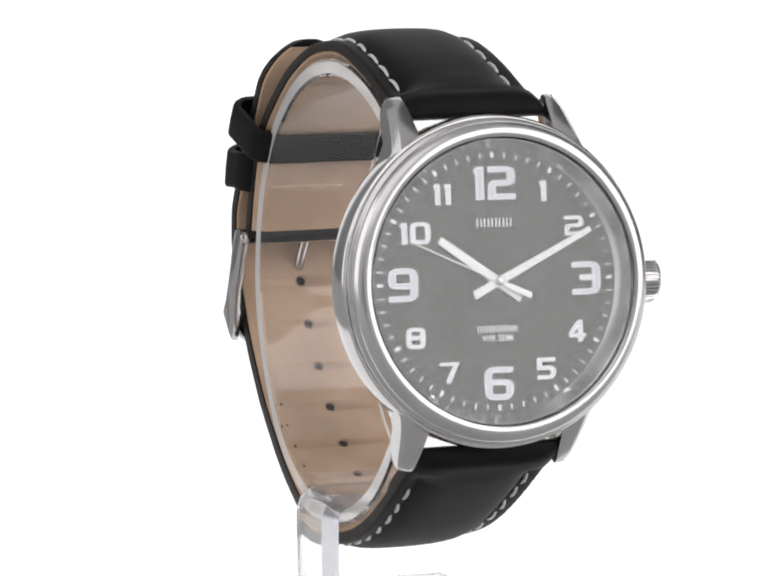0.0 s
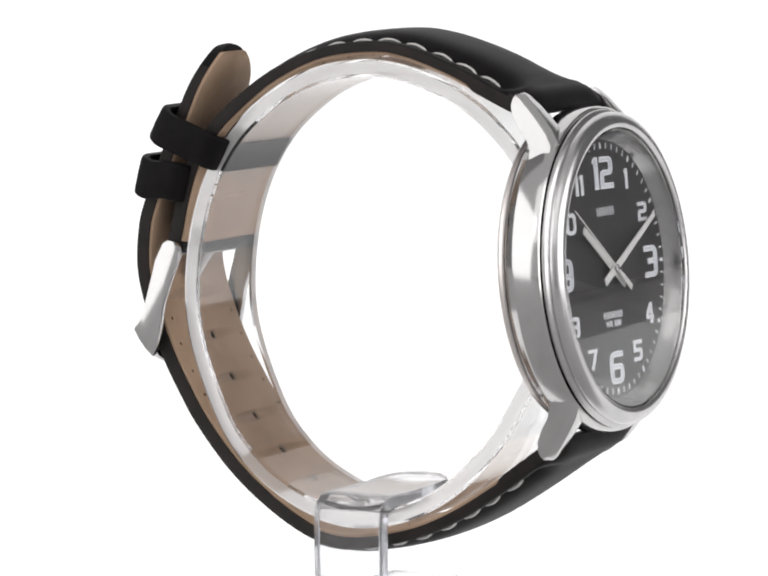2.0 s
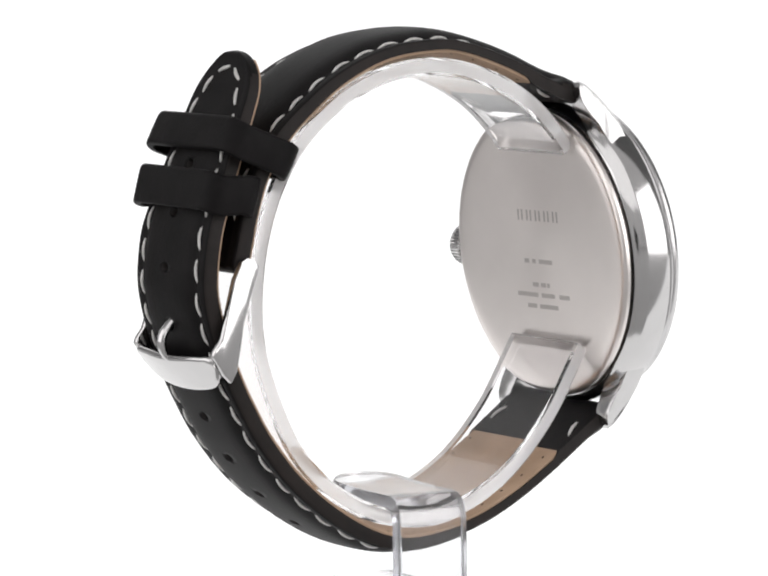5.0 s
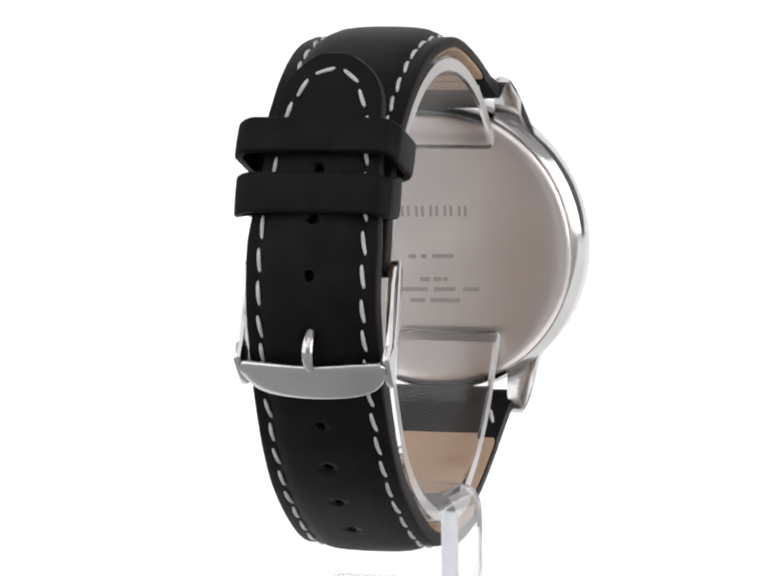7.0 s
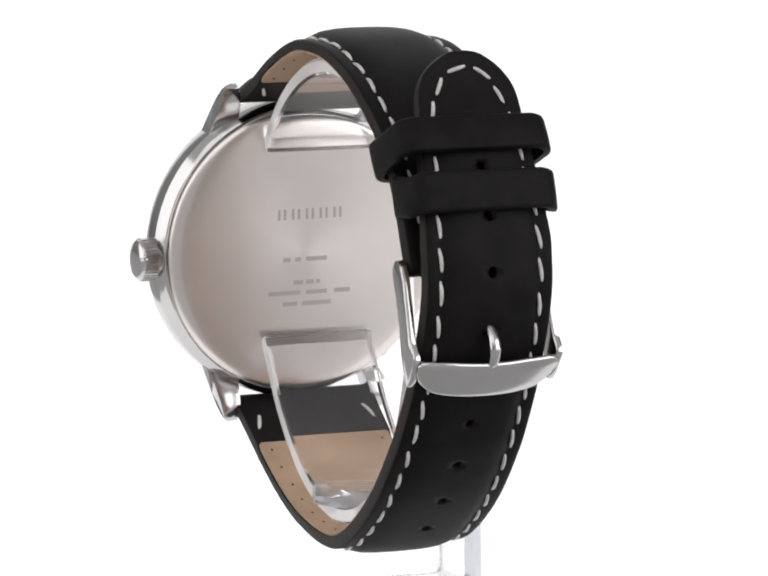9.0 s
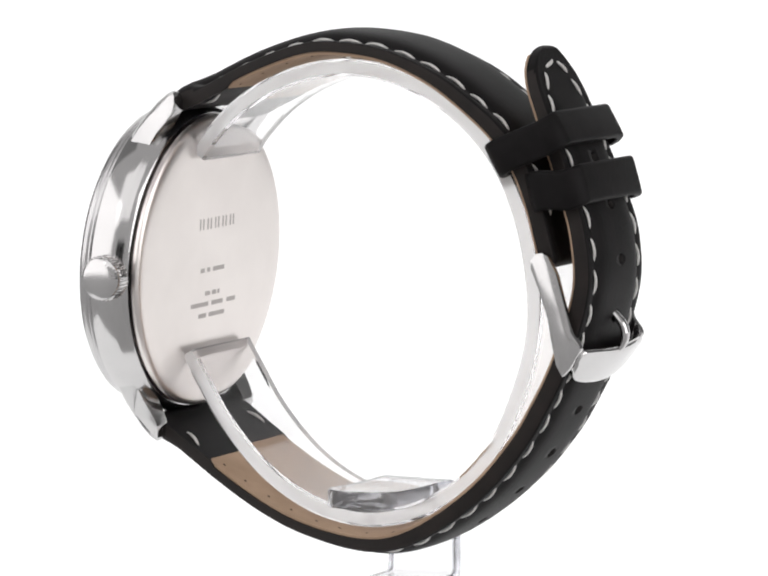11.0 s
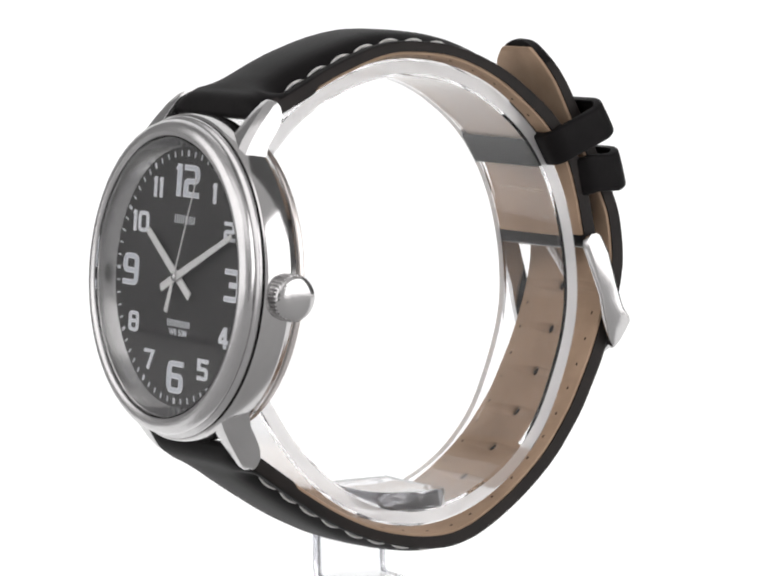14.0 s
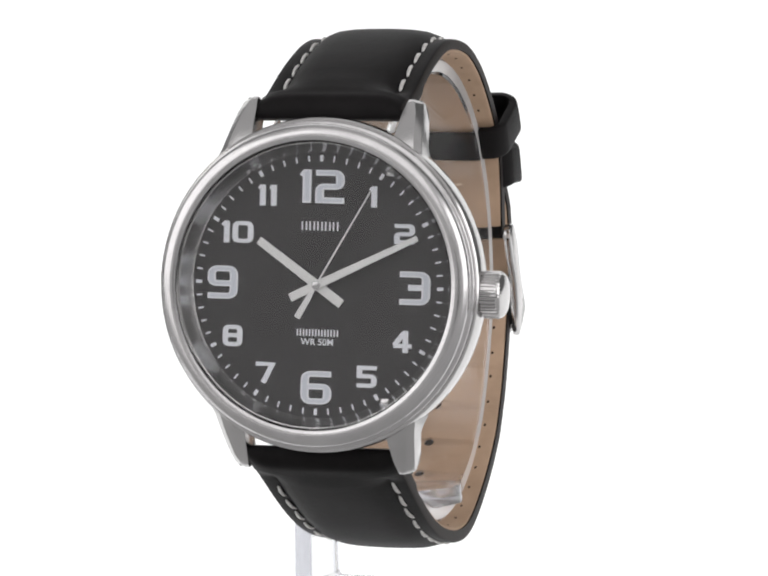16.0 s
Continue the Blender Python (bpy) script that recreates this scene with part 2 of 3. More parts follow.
def build_case():
    case = head_part("case", revolve([(14.9, -4.3), (16.3, -4.42), (16.7, -4.4), (16.9, -4.25), (17.2, -3.75), (17.45, -3.3),
                                      (17.55, -3.15), (17.62, -2.95), (17.66, -1.6), (17.63, -0.35), (17.55, -0.12), (17.4, 0.0), (16.4, 0.05), (15.1, 0.05),
                                      (15.1, -0.9), (13.0, -0.9)], 160), STEEL, None, "polished round steel watch case")
    for sx in (1, -1):
        for sy in (1, -1):
            top = [(11.6, 0.0), (14.1, -0.05), (15.4, -0.7), (16.9, -1.75), (18.35, -2.9), (19.4, -3.85), (19.75, -4.4)]
            under = [(19.65, -4.9), (19.2, -5.2), (18.4, -5.35), (17.4, -5.15), (16.1, -4.4), (15.0, -3.6), (13.6, -3.05), (11.6, -3.0)]
            low_top = [(y - 0.25, z - 0.55) for y, z in top]
            sections = []
            for rim, facet in ((0, top), (1, top), (2, low_top)):
                row = []
                for y, z in facet + under:
                    outer = 11.0 + 0.62 * max(0.0, 14.0 - y) - 0.17 * max(0.0, y - 14) - 0.35 * max(0.0, y - 18.6) ** 2
                    inner = 8.0 - 0.5 * min(1.0, max(0.0, (17.2 - y) / 4)) + 0.2 * max(0.0, y - 17.8)
                    row.append((sx * (inner, outer - 0.7, outer)[rim] - 0.2, sy * y, z))
                sections.append(row)
            bm = loft(sections)
            bmesh.ops.recalc_face_normals(bm, faces=bm.faces)
            soften(bm, 0.14, 2, 24)
            part("lug", bm, SATIN, case, "satin steel lug", sharp=22)
    for sy in (1, -1):
        part("spring_bar", tube([(-9.2, sy * 18.4, -4.75), (0, sy * 18.4, -4.75), (9.2, sy * 18.4, -4.75)], 0.5, 2.0), SATIN, case)
    # rounded bezel in two steps
    prof = [(15.3, 0.06), (16.9, 0.08), (17.18, 0.16), (17.28, 0.34), (17.24, 0.52), (17.1, 0.64), (16.9, 0.7), (16.82, 0.78), (16.9, 0.95),
            (16.93, 1.2), (16.82, 1.55), (16.55, 1.85), (16.15, 2.06), (15.75, 2.16), (15.42, 2.12), (15.2, 2.0), (15.1, 1.8), (15.05, 1.4), (15.05, 0.9), (15.2, 0.5)]
    head_part("bezel", revolve(prof, 160, True), BEZEL, None, "turned steel bezel in two steps")
    head_part("inner_ring", revolve([(13.95, -0.49), (14.0, -0.44), (14.75, 0.95), (14.88, 1.28), (14.98, 1.33), (15.0, -0.49)], 160, True), SATIN, None,
              "sloping metal ring round the dial")
    # crystal: a slightly domed lens
    top = [(r, 2.02 - 0.1 * (r / 14.6) ** 2) for r in (0, 2, 4, 6, 8, 10, 12, 13.5, 14.6, 15.0)]
    glass = head_part("crystal", revolve(top + [(15.03, 1.88), (15.03, 1.45), (15.0, 1.42), (0, 1.42)], 128), GLASS, None, "slightly domed clear crystal")
    glass.visible_shadow = False
    # case back with engraved bars
    back = head_part("case_back", revolve([(0, -5.75), (13.6, -5.75), (15.2, -5.7), (16.0, -5.6), (16.4, -5.43), (16.56, -5.22), (16.58, -4.85), (16.45, -4.7), (15.9, -4.6), (15.4, -4.0), (14.0, -3.8), (0, -3.8)], 160),
                     BRUSHED, None, "brushed steel case back")
    flip = Matrix.Translation((0, 0, -5.75)) @ Matrix.Rotation(math.pi, 4, "Y")

    def bar(x, y, w, h):
        bm = prism([(x - w / 2, y - h / 2), (x + w / 2, y - h / 2), (x + w / 2, y + h / 2), (x - w / 2, y + h / 2)], -0.05, 0.012, "z")
        part("engraving", bm, ENGRAVED, back, "shallow engraved bar", millimetres(flip))

    for k in range(5):
        x = -2.9 + 1.72 * k
        bar(x - 0.36, 4.3, 0.3, 1.25)
        bar(x + 0.36, 4.3, 0.3, 1.25)
    for y, words in ((-1.0, (-2.3, 0.9, -0.9, 0.7, 1.4, 2.6)), (-3.7, (-0.9, 1.2, 0.6, 1.0, 1.6, 0.5)), (-4.9, (-2.6, 4.0, 1.4, 2.6, 4.6, 2.0)), (-6.2, (-1.9, 1.8, 1.4, 3.6))):
        for x, w in zip(words[::2], words[1::2]):
            bar(x, y, w, 0.5)
    # crown: fluted barrel with a domed end
    sections = []
    for x, r, deep in ((16.9, 1.7, 0), (17.5, 1.7, 0), (17.51, 2.2, 0.05), (17.65, 2.5, 0.19), (19.15, 2.5, 0.19), (19.3, 2.4, 0.05), (19.32, 2.34, 0), (19.5, 2.28, 0), (19.7, 2.02, 0), (19.82, 1.5, 0), (19.9, 0.8, 0), (19.92, 0.1, 0)):
        sections.append([(x, -0.45 + (r - (deep if k % 4 in (0, 1) else -0.02)) * math.cos(2 * math.pi * k / 144),
                          -2.55 + (r - (deep if k % 4 in (0, 1) else -0.02)) * math.sin(2 * math.pi * k / 144)) for k in range(144)])
    head_part("crown", loft(sections), STEEL, None, "fluted polished crown", sharp=28)


def stroke(bm, a, b, width, low, high):
    """One straight bar of a printed numeral."""
    a, b = Vector(a), Vector(b)
    d = (b - a).normalized()
    n = Vector((-d.y, d.x)) * width / 2
    ring = [a + n, a - n, b - n, b + n]
    lo = [bm.verts.new((q.x, q.y, low)) for q in ring]
    hi = [bm.verts.new((q.x, q.y, high)) for q in ring]
    bm.faces.new(lo[::-1])
    bm.faces.new(hi)
    for i in range(4):
        bm.faces.new((lo[i], lo[(i + 1) % 4], hi[(i + 1) % 4], hi[i]))


# each digit as lines of (x, y, corner radius) in a unit box; a last True closes the line
SHAPES = {"0": [[(0, 0, .5), (0, 1, .5), (1, 1, .5), (1, 0, .5), True]],
          "1": [[(0.75, 0, 0), (0.75, 1, 0)], [(0.0, 0.84, 0), (0.55, 1.0, 0)]],
          "2": [[(0, 1, 0), (1, 1, .5), (1, 0.5, .35), (0, 0.5, .35), (0, 0, .04), (1.02, 0, 0)]],
          "3": [[(0, 1, 0), (1, 1, .5), (1, 0, .5), (0, 0, 0)], [(0.2, 0.52, 0), (1, 0.52, 0)]],
          "4": [[(0.72, 0, 0), (0.72, 1, 0)], [(0.62, 1, 0), (0.02, 0.3, 0)], [(-0.05, 0.26, 0), (1.12, 0.26, 0)]],
          "5": [[(1, 1, 0), (0, 1, .04), (0, 0.53, .04), (1, 0.53, .45), (1, 0, .45), (0, 0, 0)]],
          "6": [[(1, 1, 0), (0, 1, .5), (0, 0, .5), (1, 0, .5), (1, 0.54, .4), (0, 0.54, 0)]],
          "7": [[(0, 1, 0), (0.98, 1, .04), (0.36, -0.06, 0)]],
          "8": [[(0, 0, .45), (0, 1, .45), (1, 1, .45), (1, 0, .45), True], [(0, 0.52, 0), (1, 0.52, 0)]],
          "9": [[(0, 0, 0), (1, 0, .5), (1, 1, .5), (0, 1, .5), (0, 0.46, .4), (1, 0.46, 0)]]}


def pen(bm, points, closed, tv, th, low, high):
    """A line drawn with a flat pen, tv wide on upright runs and th on level ones, its corners rounded."""
    line, sharp, count = [], set(), len(points)
    for i, (x, y, r) in enumerate(points):
        q = Vector((x, y))
        if not closed and i in (0, count - 1):
            line.append(q)
            continue
        a, b = (Vector(points[(i + k) % count][:2]) - q for k in (-1, 1))
        r = min(r, 0.45 * a.length, 0.45 * b.length)
        if r < 0.15:
            sharp.add(len(line))
            line.append(q)
            continue
        p0, p1 = q + a.normalized() * r, q + b.normalized() * r
        line += [p0 * (1 - t) ** 2 + q * 2 * t * (1 - t) + p1 * t * t for t in (0, 0.2, 0.4, 0.6, 0.8, 1)]
    rows = []
    for i, q in enumerate(line):
        last = line[i - 1] if closed or i else None
        after = line[(i + 1) % len(line)] if closed or i + 1 < len(line) else None
        ways = [(v - u).normalized() for u, v in ((last, q), (q, after)) if u is not None and v is not None and (v - u).length > 1e-6]
        d = sum(ways, Vector((0, 0))).normalized()
        if i in sharp:
            d *= min(1.5, 1 / max(0.3, d.dot(ways[0])))
        n = Vector((-d.y * tv / 2, d.x * th / 2))
        rows.append([bm.verts.new((*(q + n * k), h)) for k, h in ((1, low), (-1, low), (-1, high - 0.012 * i / len(line)), (1, high - 0.012 * i / len(line)))])
    for a, b in list(zip(rows, rows[1:])) + ([(rows[-1], rows[0])] if closed else []):
        for k in range(4):
            bm.faces.new((a[k], a[(k + 1) % 4], b[(k + 1) % 4], b[k]))
    if not closed:
        bm.faces.new(rows[0])
        bm.faces.new(rows[-1][::-1])


def numeral(text, x, y, width, height, tv, th, dial):
    """A squared numeral with rounded corners: upright bars tv wide, level bars th wide."""
    bm, fill = bmesh.new(), bmesh.new()
    shares = [0.5 if c == "1" else 1.0 for c in text]
    gap = 0.3 * tv
    unit = (width - gap * (len(text) - 1)) / sum(shares)
    left = x - width / 2
    for c, share in zip(text, shares):
        w = unit * share
        for layer, line in enumerate(SHAPES[c]):
            closed = line[-1] is True
            points = []
            for px, py, corner in (line[:-1] if closed else line):
                points.append((left + tv / 2 + px * (w - tv), y - height / 2 + th / 2 + py * (height - th), corner * tv * 1.6))
            if not closed:
                # ends reach the outside of the box
                for a, b in ((0, 1), (-1, -2)):
                    (ax, ay, _), (bx, by, _) = points[a], points[b]
                    if abs(ay - by) < 1e-6 and c != "4" and not (layer and c in "38"):
                        points[a] = (ax + math.copysign(tv * 0.45, ax - bx), ay, 0)
                    elif abs(ax - bx) < 1e-6:
                        points[a] = (ax, ay + math.copysign(th * 0.5, ay - by), 0)
            pen(bm, points, closed, tv, th, 0.0, 0.075 - 0.018 * layer)
            if height > 3 and not layer:
                if not closed:
                    for a, b in ((0, 1), (-1, -2)):
                        (ax, ay, _), (bx, by, _) = points[a], points[b]
                        long = math.hypot(ax - bx, ay - by)
                        points[a] = (ax + (bx - ax) * 0.22 / long, ay + (by - ay) * 0.22 / long, 0)
                pen(fill, points, closed, tv * 0.55, th * 0.4, 0.05, 0.092)
        left += w + gap
    ob = part("numeral", bm, PRINT, dial, "squared white numeral")
    if len(fill.verts):
        part("lume_fill", fill, LUME, ob, "pale blue-grey luminous fill")
    else:
        fill.free()


FACE = -0.5


def build_dial():
    dial = head_part("dial", revolve([(0, FACE), (14.0, FACE), (14.0, FACE - 0.3), (0, FACE - 0.3)], 128), DIAL, None, "matte charcoal dial")
    up = millimetres(Matrix.Translation((0, 0, FACE)))
    for text, x, y, w, h, tv, th in (("12", 0.05, 10.35, 5.1, 3.5, 0.95, 0.62), ("6", 0, -10.75, 3.4, 3.5, 0.9, 0.62), ("9", -10.65, 0, 3.4, 3.5, 0.9, 0.62),
                                     ("3", 10.55, 0, 3.4, 3.5, 0.95, 0.62), ("10", -9.2, 5.35, 3.7, 2.3, 0.62, 0.44), ("11", -5.9, 9.3, 2.25, 2.2, 0.62, 0.42),
                                     ("1", 5.75, 9.4, 1.15, 2.2, 0.62, 0.42), ("2", 9.3, 5.6, 2.25, 2.1, 0.6, 0.42), ("4", 9.3, -5.6, 2.3, 2.3, 0.6, 0.44),
                                     ("5", 5.55, -9.4, 2.2, 2.3, 0.6, 0.44), ("7", -5.65, -9.4, 2.2, 2.3, 0.6, 0.44), ("8", -9.4, -5.6, 2.2, 2.25, 0.6, 0.44)):
        numeral(text, x, y, w, h, tv, th, dial)
    for ob in list(dial.children):
        ob.matrix_basis = up
    # minute track
    def mark(w, length):
        return finish(prism([(-w / 2, -length / 2), (w / 2, -length / 2), (w / 2, length / 2), (-w / 2, length / 2)], 0, 0.05, "z"), "minute_mark", PRINT)

    thin, bold = mark(0.16, 0.62), mark(0.36, 0.66)
    for k in range(60):
        m = Matrix.Rotation(-radians(6 * k), 4, "Z") @ Matrix.Translation((0, 13.3, FACE))
        part("hour_mark" if k % 5 == 0 else "minute_mark", bold if k % 5 == 0 else thin, None, dial, "", millimetres(m))
    # maker's marks as plain blocks
    for count, y, pitch, w, h in ((5, 6.2, 0.86, 0.62, 0.92), (7, -5.0, 0.68, 0.5, 0.72)):
        for k in range(count):
            x = (k - (count - 1) / 2) * pitch
            s = 0.16
            bm = bmesh.new()
            stroke(bm, (x - w / 2 + s / 2, y - h / 2), (x - w / 2 + s / 2, y + h / 2), s, 0, 0.03)
            stroke(bm, (x + w / 2 - s / 2, y - h / 2), (x + w / 2 - s / 2, y + h / 2), s, 0, 0.034)
            part("logo_block", bm, PRINT, dial, "small white maker's mark", up)
    data = bpy.data.curves.new("lettering", "FONT")
    data.body, data.size, data.align_x, data.align_y = "WR 50M", 0.98, "CENTER", "CENTER"
    data.extrude, data.offset = 0.02, 0.012
    ob = new("lettering", data)
    bm = bmesh.new()
    bm.from_mesh(bpy.data.meshes.new_from_object(ob.evaluated_get(bpy.context.evaluated_depsgraph_get())))
    bpy.data.objects.remove(ob)
    part("lettering", bm, PRINT, dial, "fine white lettering", millimetres(Matrix.Translation((0, -6.0, FACE + 0.02))), 60)


def hand(name, angle, tip, tail, wide, narrow, height, label):
    """A flat hand with a round hub, pointing to 12 in its own space and turned by angle."""
    out = [(-wide / 2, -tail), (wide / 2, -tail), (wide / 2, 0), (narrow / 2, tip), (-narrow / 2, tip), (-wide / 2, 0)]
    bm = soften(prism(out, 0, 0.16, "z"), 0.04, 1, 30)
    ob = part(name, bm, HAND, watch, label, HEAD_M @ millimetres(Matrix.Translation((0, 0, height)) @ Matrix.Rotation(-radians(angle), 4, "Z")))
    return ob


def build_pointers():
    hand("hour_hand", -55.3, 8.0, 3.3, 1.0, 0.85, -0.1, "silver-white hour hand")
    hand("minute_hand", 64.4, 12.1, 3.2, 0.9, 0.6, 0.16, "silver-white minute hand")
    bm = prism([(-0.34, -4.0), (0.34, -4.0), (0.3, -1.6), (0.09, 0), (0.06, 11.5), (-0.06, 11.5), (-0.09, 0), (-0.3, -1.6)], 0.0, 0.09, "z")
    second = part("second_hand", bm, HAND, watch, "thin second hand with a broad tail")
    part("hub", revolve([(0, 0.2), (0.3, 0.18), (0.42, 0.1), (0.42, -0.7), (0, -0.7)], 24), SATIN, second)
    return second


build_case()
build_dial()
SECOND = build_pointers()

# ---- strap ----
UPPER = [(-22.3, 59.75), (-19.8, 60.3), (-16.5, 61.75), (-11.5, 64.1), (-6, 65.95), (-1.8, 66.3), (4, 65.5), (9.5, 63.1), (14, 59.8), (17, 56.9),
         (19.2, 53.6), (20.6, 49.6), (21.3, 46.6), (21.8, 44.6), (22.3, 43.3)]
LOWER = [(-25.4, 26.2), (-22.8, 24.5), (-16.8, 20.3), (-11.4, 17.0), (-6.2, 14.8), (0, 13.6), (4.7, 14.1), (9.9, 16.8), (15.0, 20.9), (18.9, 25.6),
         (21.0, 29.1), (22.7, 32.4), (24.3, 36.4), (25.4, 40.0), (25.8, 43), (25.4, 47), (24.5, 50), (23.4, 53), (20.7, 59.9), (18.9, 64.4), (18.3, 67.0)]


class Band:
    """A strap piece: a line of (y, z) along its inner side, with width, padding and the side on which it is padded."""

    def __init__(self, points, turn, wide, pad, centre, thick, tip=0.0, wrap=0.0):
        self.line, self.run = smooth_line(points, 0.5)
        self.wrap, self.thick = wrap, thick
        self.samples = sorted(set(self.run) | {self.run[-1] - tip * (1 - math.sin(a)) for a in np.linspace(0.3, 1.52, 14) if tip})
        self.length, self.turn, self.wide, self.pad, self.centre, self.tip = self.run[-1], turn, wide, pad, centre, tip

    def at(self, s):
        q = np.array([np.interp(s, self.run, self.line[:, k]) for k in (0, 1)])
        a = np.array([np.interp(s + 0.6, self.run, self.line[:, k]) for k in (0, 1)])
        b = np.array([np.interp(s - 0.6, self.run, self.line[:, k]) for k in (0, 1)])
        d = (a - b) / np.linalg.norm(a - b)
        return q, d, self.turn * np.array((-d[1], d[0]))

    def edge(self, s):
        return np.interp(s / self.length, *self.thick)

    def half(self, s):
        w = np.interp(s / self.length, *self.wide)
        if self.tip and s > self.length - self.tip:
            u = (s - self.length + self.tip) / self.tip
            w *= max(0.003, (1 - u ** 2)) ** 0.5
        return w

    def place(self, s, u, h):
        """u: sideways, h: out of the inner face."""
        q, d, n = self.at(s)
        y, z = q + n * h
        return Vector((np.interp(s / self.length, *self.centre) + u, y, z))

    def basis(self, s, u, h, drift=0.0):
        q, d, n = self.at(s)
        along = Vector((drift, d[0], d[1])).normalized()
        out = Vector((0, n[0], n[1]))
        side = out.cross(along).normalized()
        m = Matrix((along, side, out)).transposed().to_4x4()
        m.translation = self.place(s, u, h)
        return m


def leather(band, bare, end_round):
    """The black outer leather: flat stitched borders and a padded middle; near the lug it wraps round to the inner side."""
    sections = []
    shape = [(-1.0, 0.0, 0), (-1.0, 0.75, 0), (-0.985, 0.92, 0), (-0.955, 1.0, 0), (-0.87, 1.0, 0.0), (-0.80, 1.0, -0.05), (-0.765, 1.0, -0.1), (-0.73, 1.0, 0.12),
             (-0.66, 1.0, 0.5), (-0.55, 1.0, 0.78), (-0.38, 1.0, 0.93), (-0.18, 1.0, 0.99), (0, 1.0, 1.0)]
    shape = shape + [(-u, a, p) for u, a, p in shape[-2::-1]]
    for s in band.samples:
        w = band.half(s)
        base = 0.0 if s < bare or s > band.length - band.wrap else 0.4 * min(1.0, (s - bare) / 0.6)
        pad = np.interp(s / band.length, *band.pad)
        lift = 0.0
        k = 1.0
        for dist, r in ((s, end_round[0]), (band.length - s, end_round[1])):
            if r and dist < r:
                u = 1 - dist / r
                k = max(0.25, (1 - u * u) ** 0.5)
                lift = (1 - k) * band.edge(s) * 0.5
        hi = band.edge(s)
        # by the lug the padding runs out to the full width
        sleeve = 1 - min(1.0, max(0.0, (s - 3.0) / 2.4))
        row = []
        for u, a, p in shape:
            p += sleeve * (max(0.0, 1 - abs(u) ** 7) * 0.9 - p) if a == 1.0 else 0.0
            row.append(band.place(s, u * (w + 0.15 * sleeve), lift + k * (base + (hi - base) * a) + pad * p * k))
        sections.append(row)
    return loft(sections)


def lining(band, start, stop):
    sections = []
    for s in band.samples:
        if start <= s <= stop:
            w = band.half(s) * 0.985 - 0.08
            sections.append([band.place(s, u * w, h) for u, h in ((-1, 0.12), (-0.97, 0.0), (0, -0.02), (0.97, 0.0), (1, 0.12), (1, 0.5), (-1, 0.5))])
    return loft(sections)


def thread_mesh(length, mat):
    """One stitch: a plump twisted bit of thread, sunk at both ends."""
    sections = []
    for i in range(9):
        u = i / 8 * 2 - 1
        r = 0.205 * max(0.12, 1 - abs(u) ** 3) ** 0.5 * (1 + 0.12 * (i % 2))
        sections.append([(u * length / 2, r * math.cos(a), 0.14 - 0.3 * u * u + 0.8 * r * math.sin(a)) for a in (2 * math.pi * k / 7 for k in range(7))])
    return finish(loft(sections), "stitch", mat, 60)


STITCH, PALE_STITCH = thread_mesh(2.75, THREAD), thread_mesh(2.6, TAN_THREAD)


def sew(owner, band, path, inside=False, pitch=3.15, bit=None, slant=0.0):
    """Stitches along a path of (s, u) on the band's outer face, or on its inner face."""
    line, run = smooth_line(path, 0.2)
    for d in np.arange(1.3, run[-1] - 0.8, pitch):
        d += random.uniform(-0.12, 0.12)
        s, u = (np.interp(d, run, line[:, i]) for i in (0, 1))
        s2, u2 = (np.interp(d + 0.3, run, line[:, i]) for i in (0, 1))
        q, e, n = band.at(s)
        along = Vector((u2 - u + slant * (s2 - s) + random.uniform(-0.03, 0.03), *((s2 - s) * e))).normalized()
        out = Vector((0, n[0], n[1])) * (-1 if inside else 1)
        m = Matrix((along, out.cross(along).normalized(), out)).transposed().to_4x4()
        m.translation = band.place(s, u, -0.03 if inside else band.edge(s) - 0.02)
        part("stitch", bit or STITCH, None, owner, "", millimetres(m))


def needle_holes(owner, band, start, stop):
    """The tiny holes that the stitching leaves in the lining, as flat beads in the dark of a hole, all in one mesh."""
    bm = bmesh.new()
    for sign in (1, -1):
        for s in np.arange(start, stop, 3.15):
            m = band.basis(s + random.uniform(-0.2, 0.2), sign * (band.half(s) - 1.5 + random.uniform(-0.1, 0.1)), -0.02)
            bmesh.ops.create_uvsphere(bm, u_segments=8, v_segments=4, radius=0.2, matrix=m @ Matrix.Diagonal((1, 0.8, 0.25, 1)))
    tagged(part("needle_holes", bm, HOLE_SHADE, owner), kind="stuff")


def plug(owner, band, places):
    """Solid dark plugs in the buckle holes, coloured as the shade inside them."""
    mesh = finish(revolve([(0, 0.35), (0.6, 0.35), (0.6, 1.0), (0, 1.0)], 16), "hole", HOLE_SHADE)
    for s in places:
        part("hole", mesh, None, owner, "", millimetres(band.basis(s, 0, 0)))


def punch(mesh_object, band, places, radius):
    """Cuts round buckle holes through a strap layer."""
    for s in places:
        cut = revolve([(0, -3), (radius, -3), (radius, 6), (0, 6)], 20)
        cut.transform(band.basis(s, 0, 0))
        cutter = new("cutter", finish(cut, "cutter", HOLE_SHADE))
        mod = mesh_object.modifiers.new("hole", "BOOLEAN")
        mod.operation, mod.solver, mod.object = "DIFFERENCE", "EXACT", cutter
        bpy.context.view_layer.update()
        mesh = bpy.data.meshes.new_from_object(mesh_object.evaluated_get(bpy.context.evaluated_depsgraph_get()))
        mesh_object.modifiers.clear()
        mesh_object.data = mesh
        bpy.data.objects.remove(cutter)


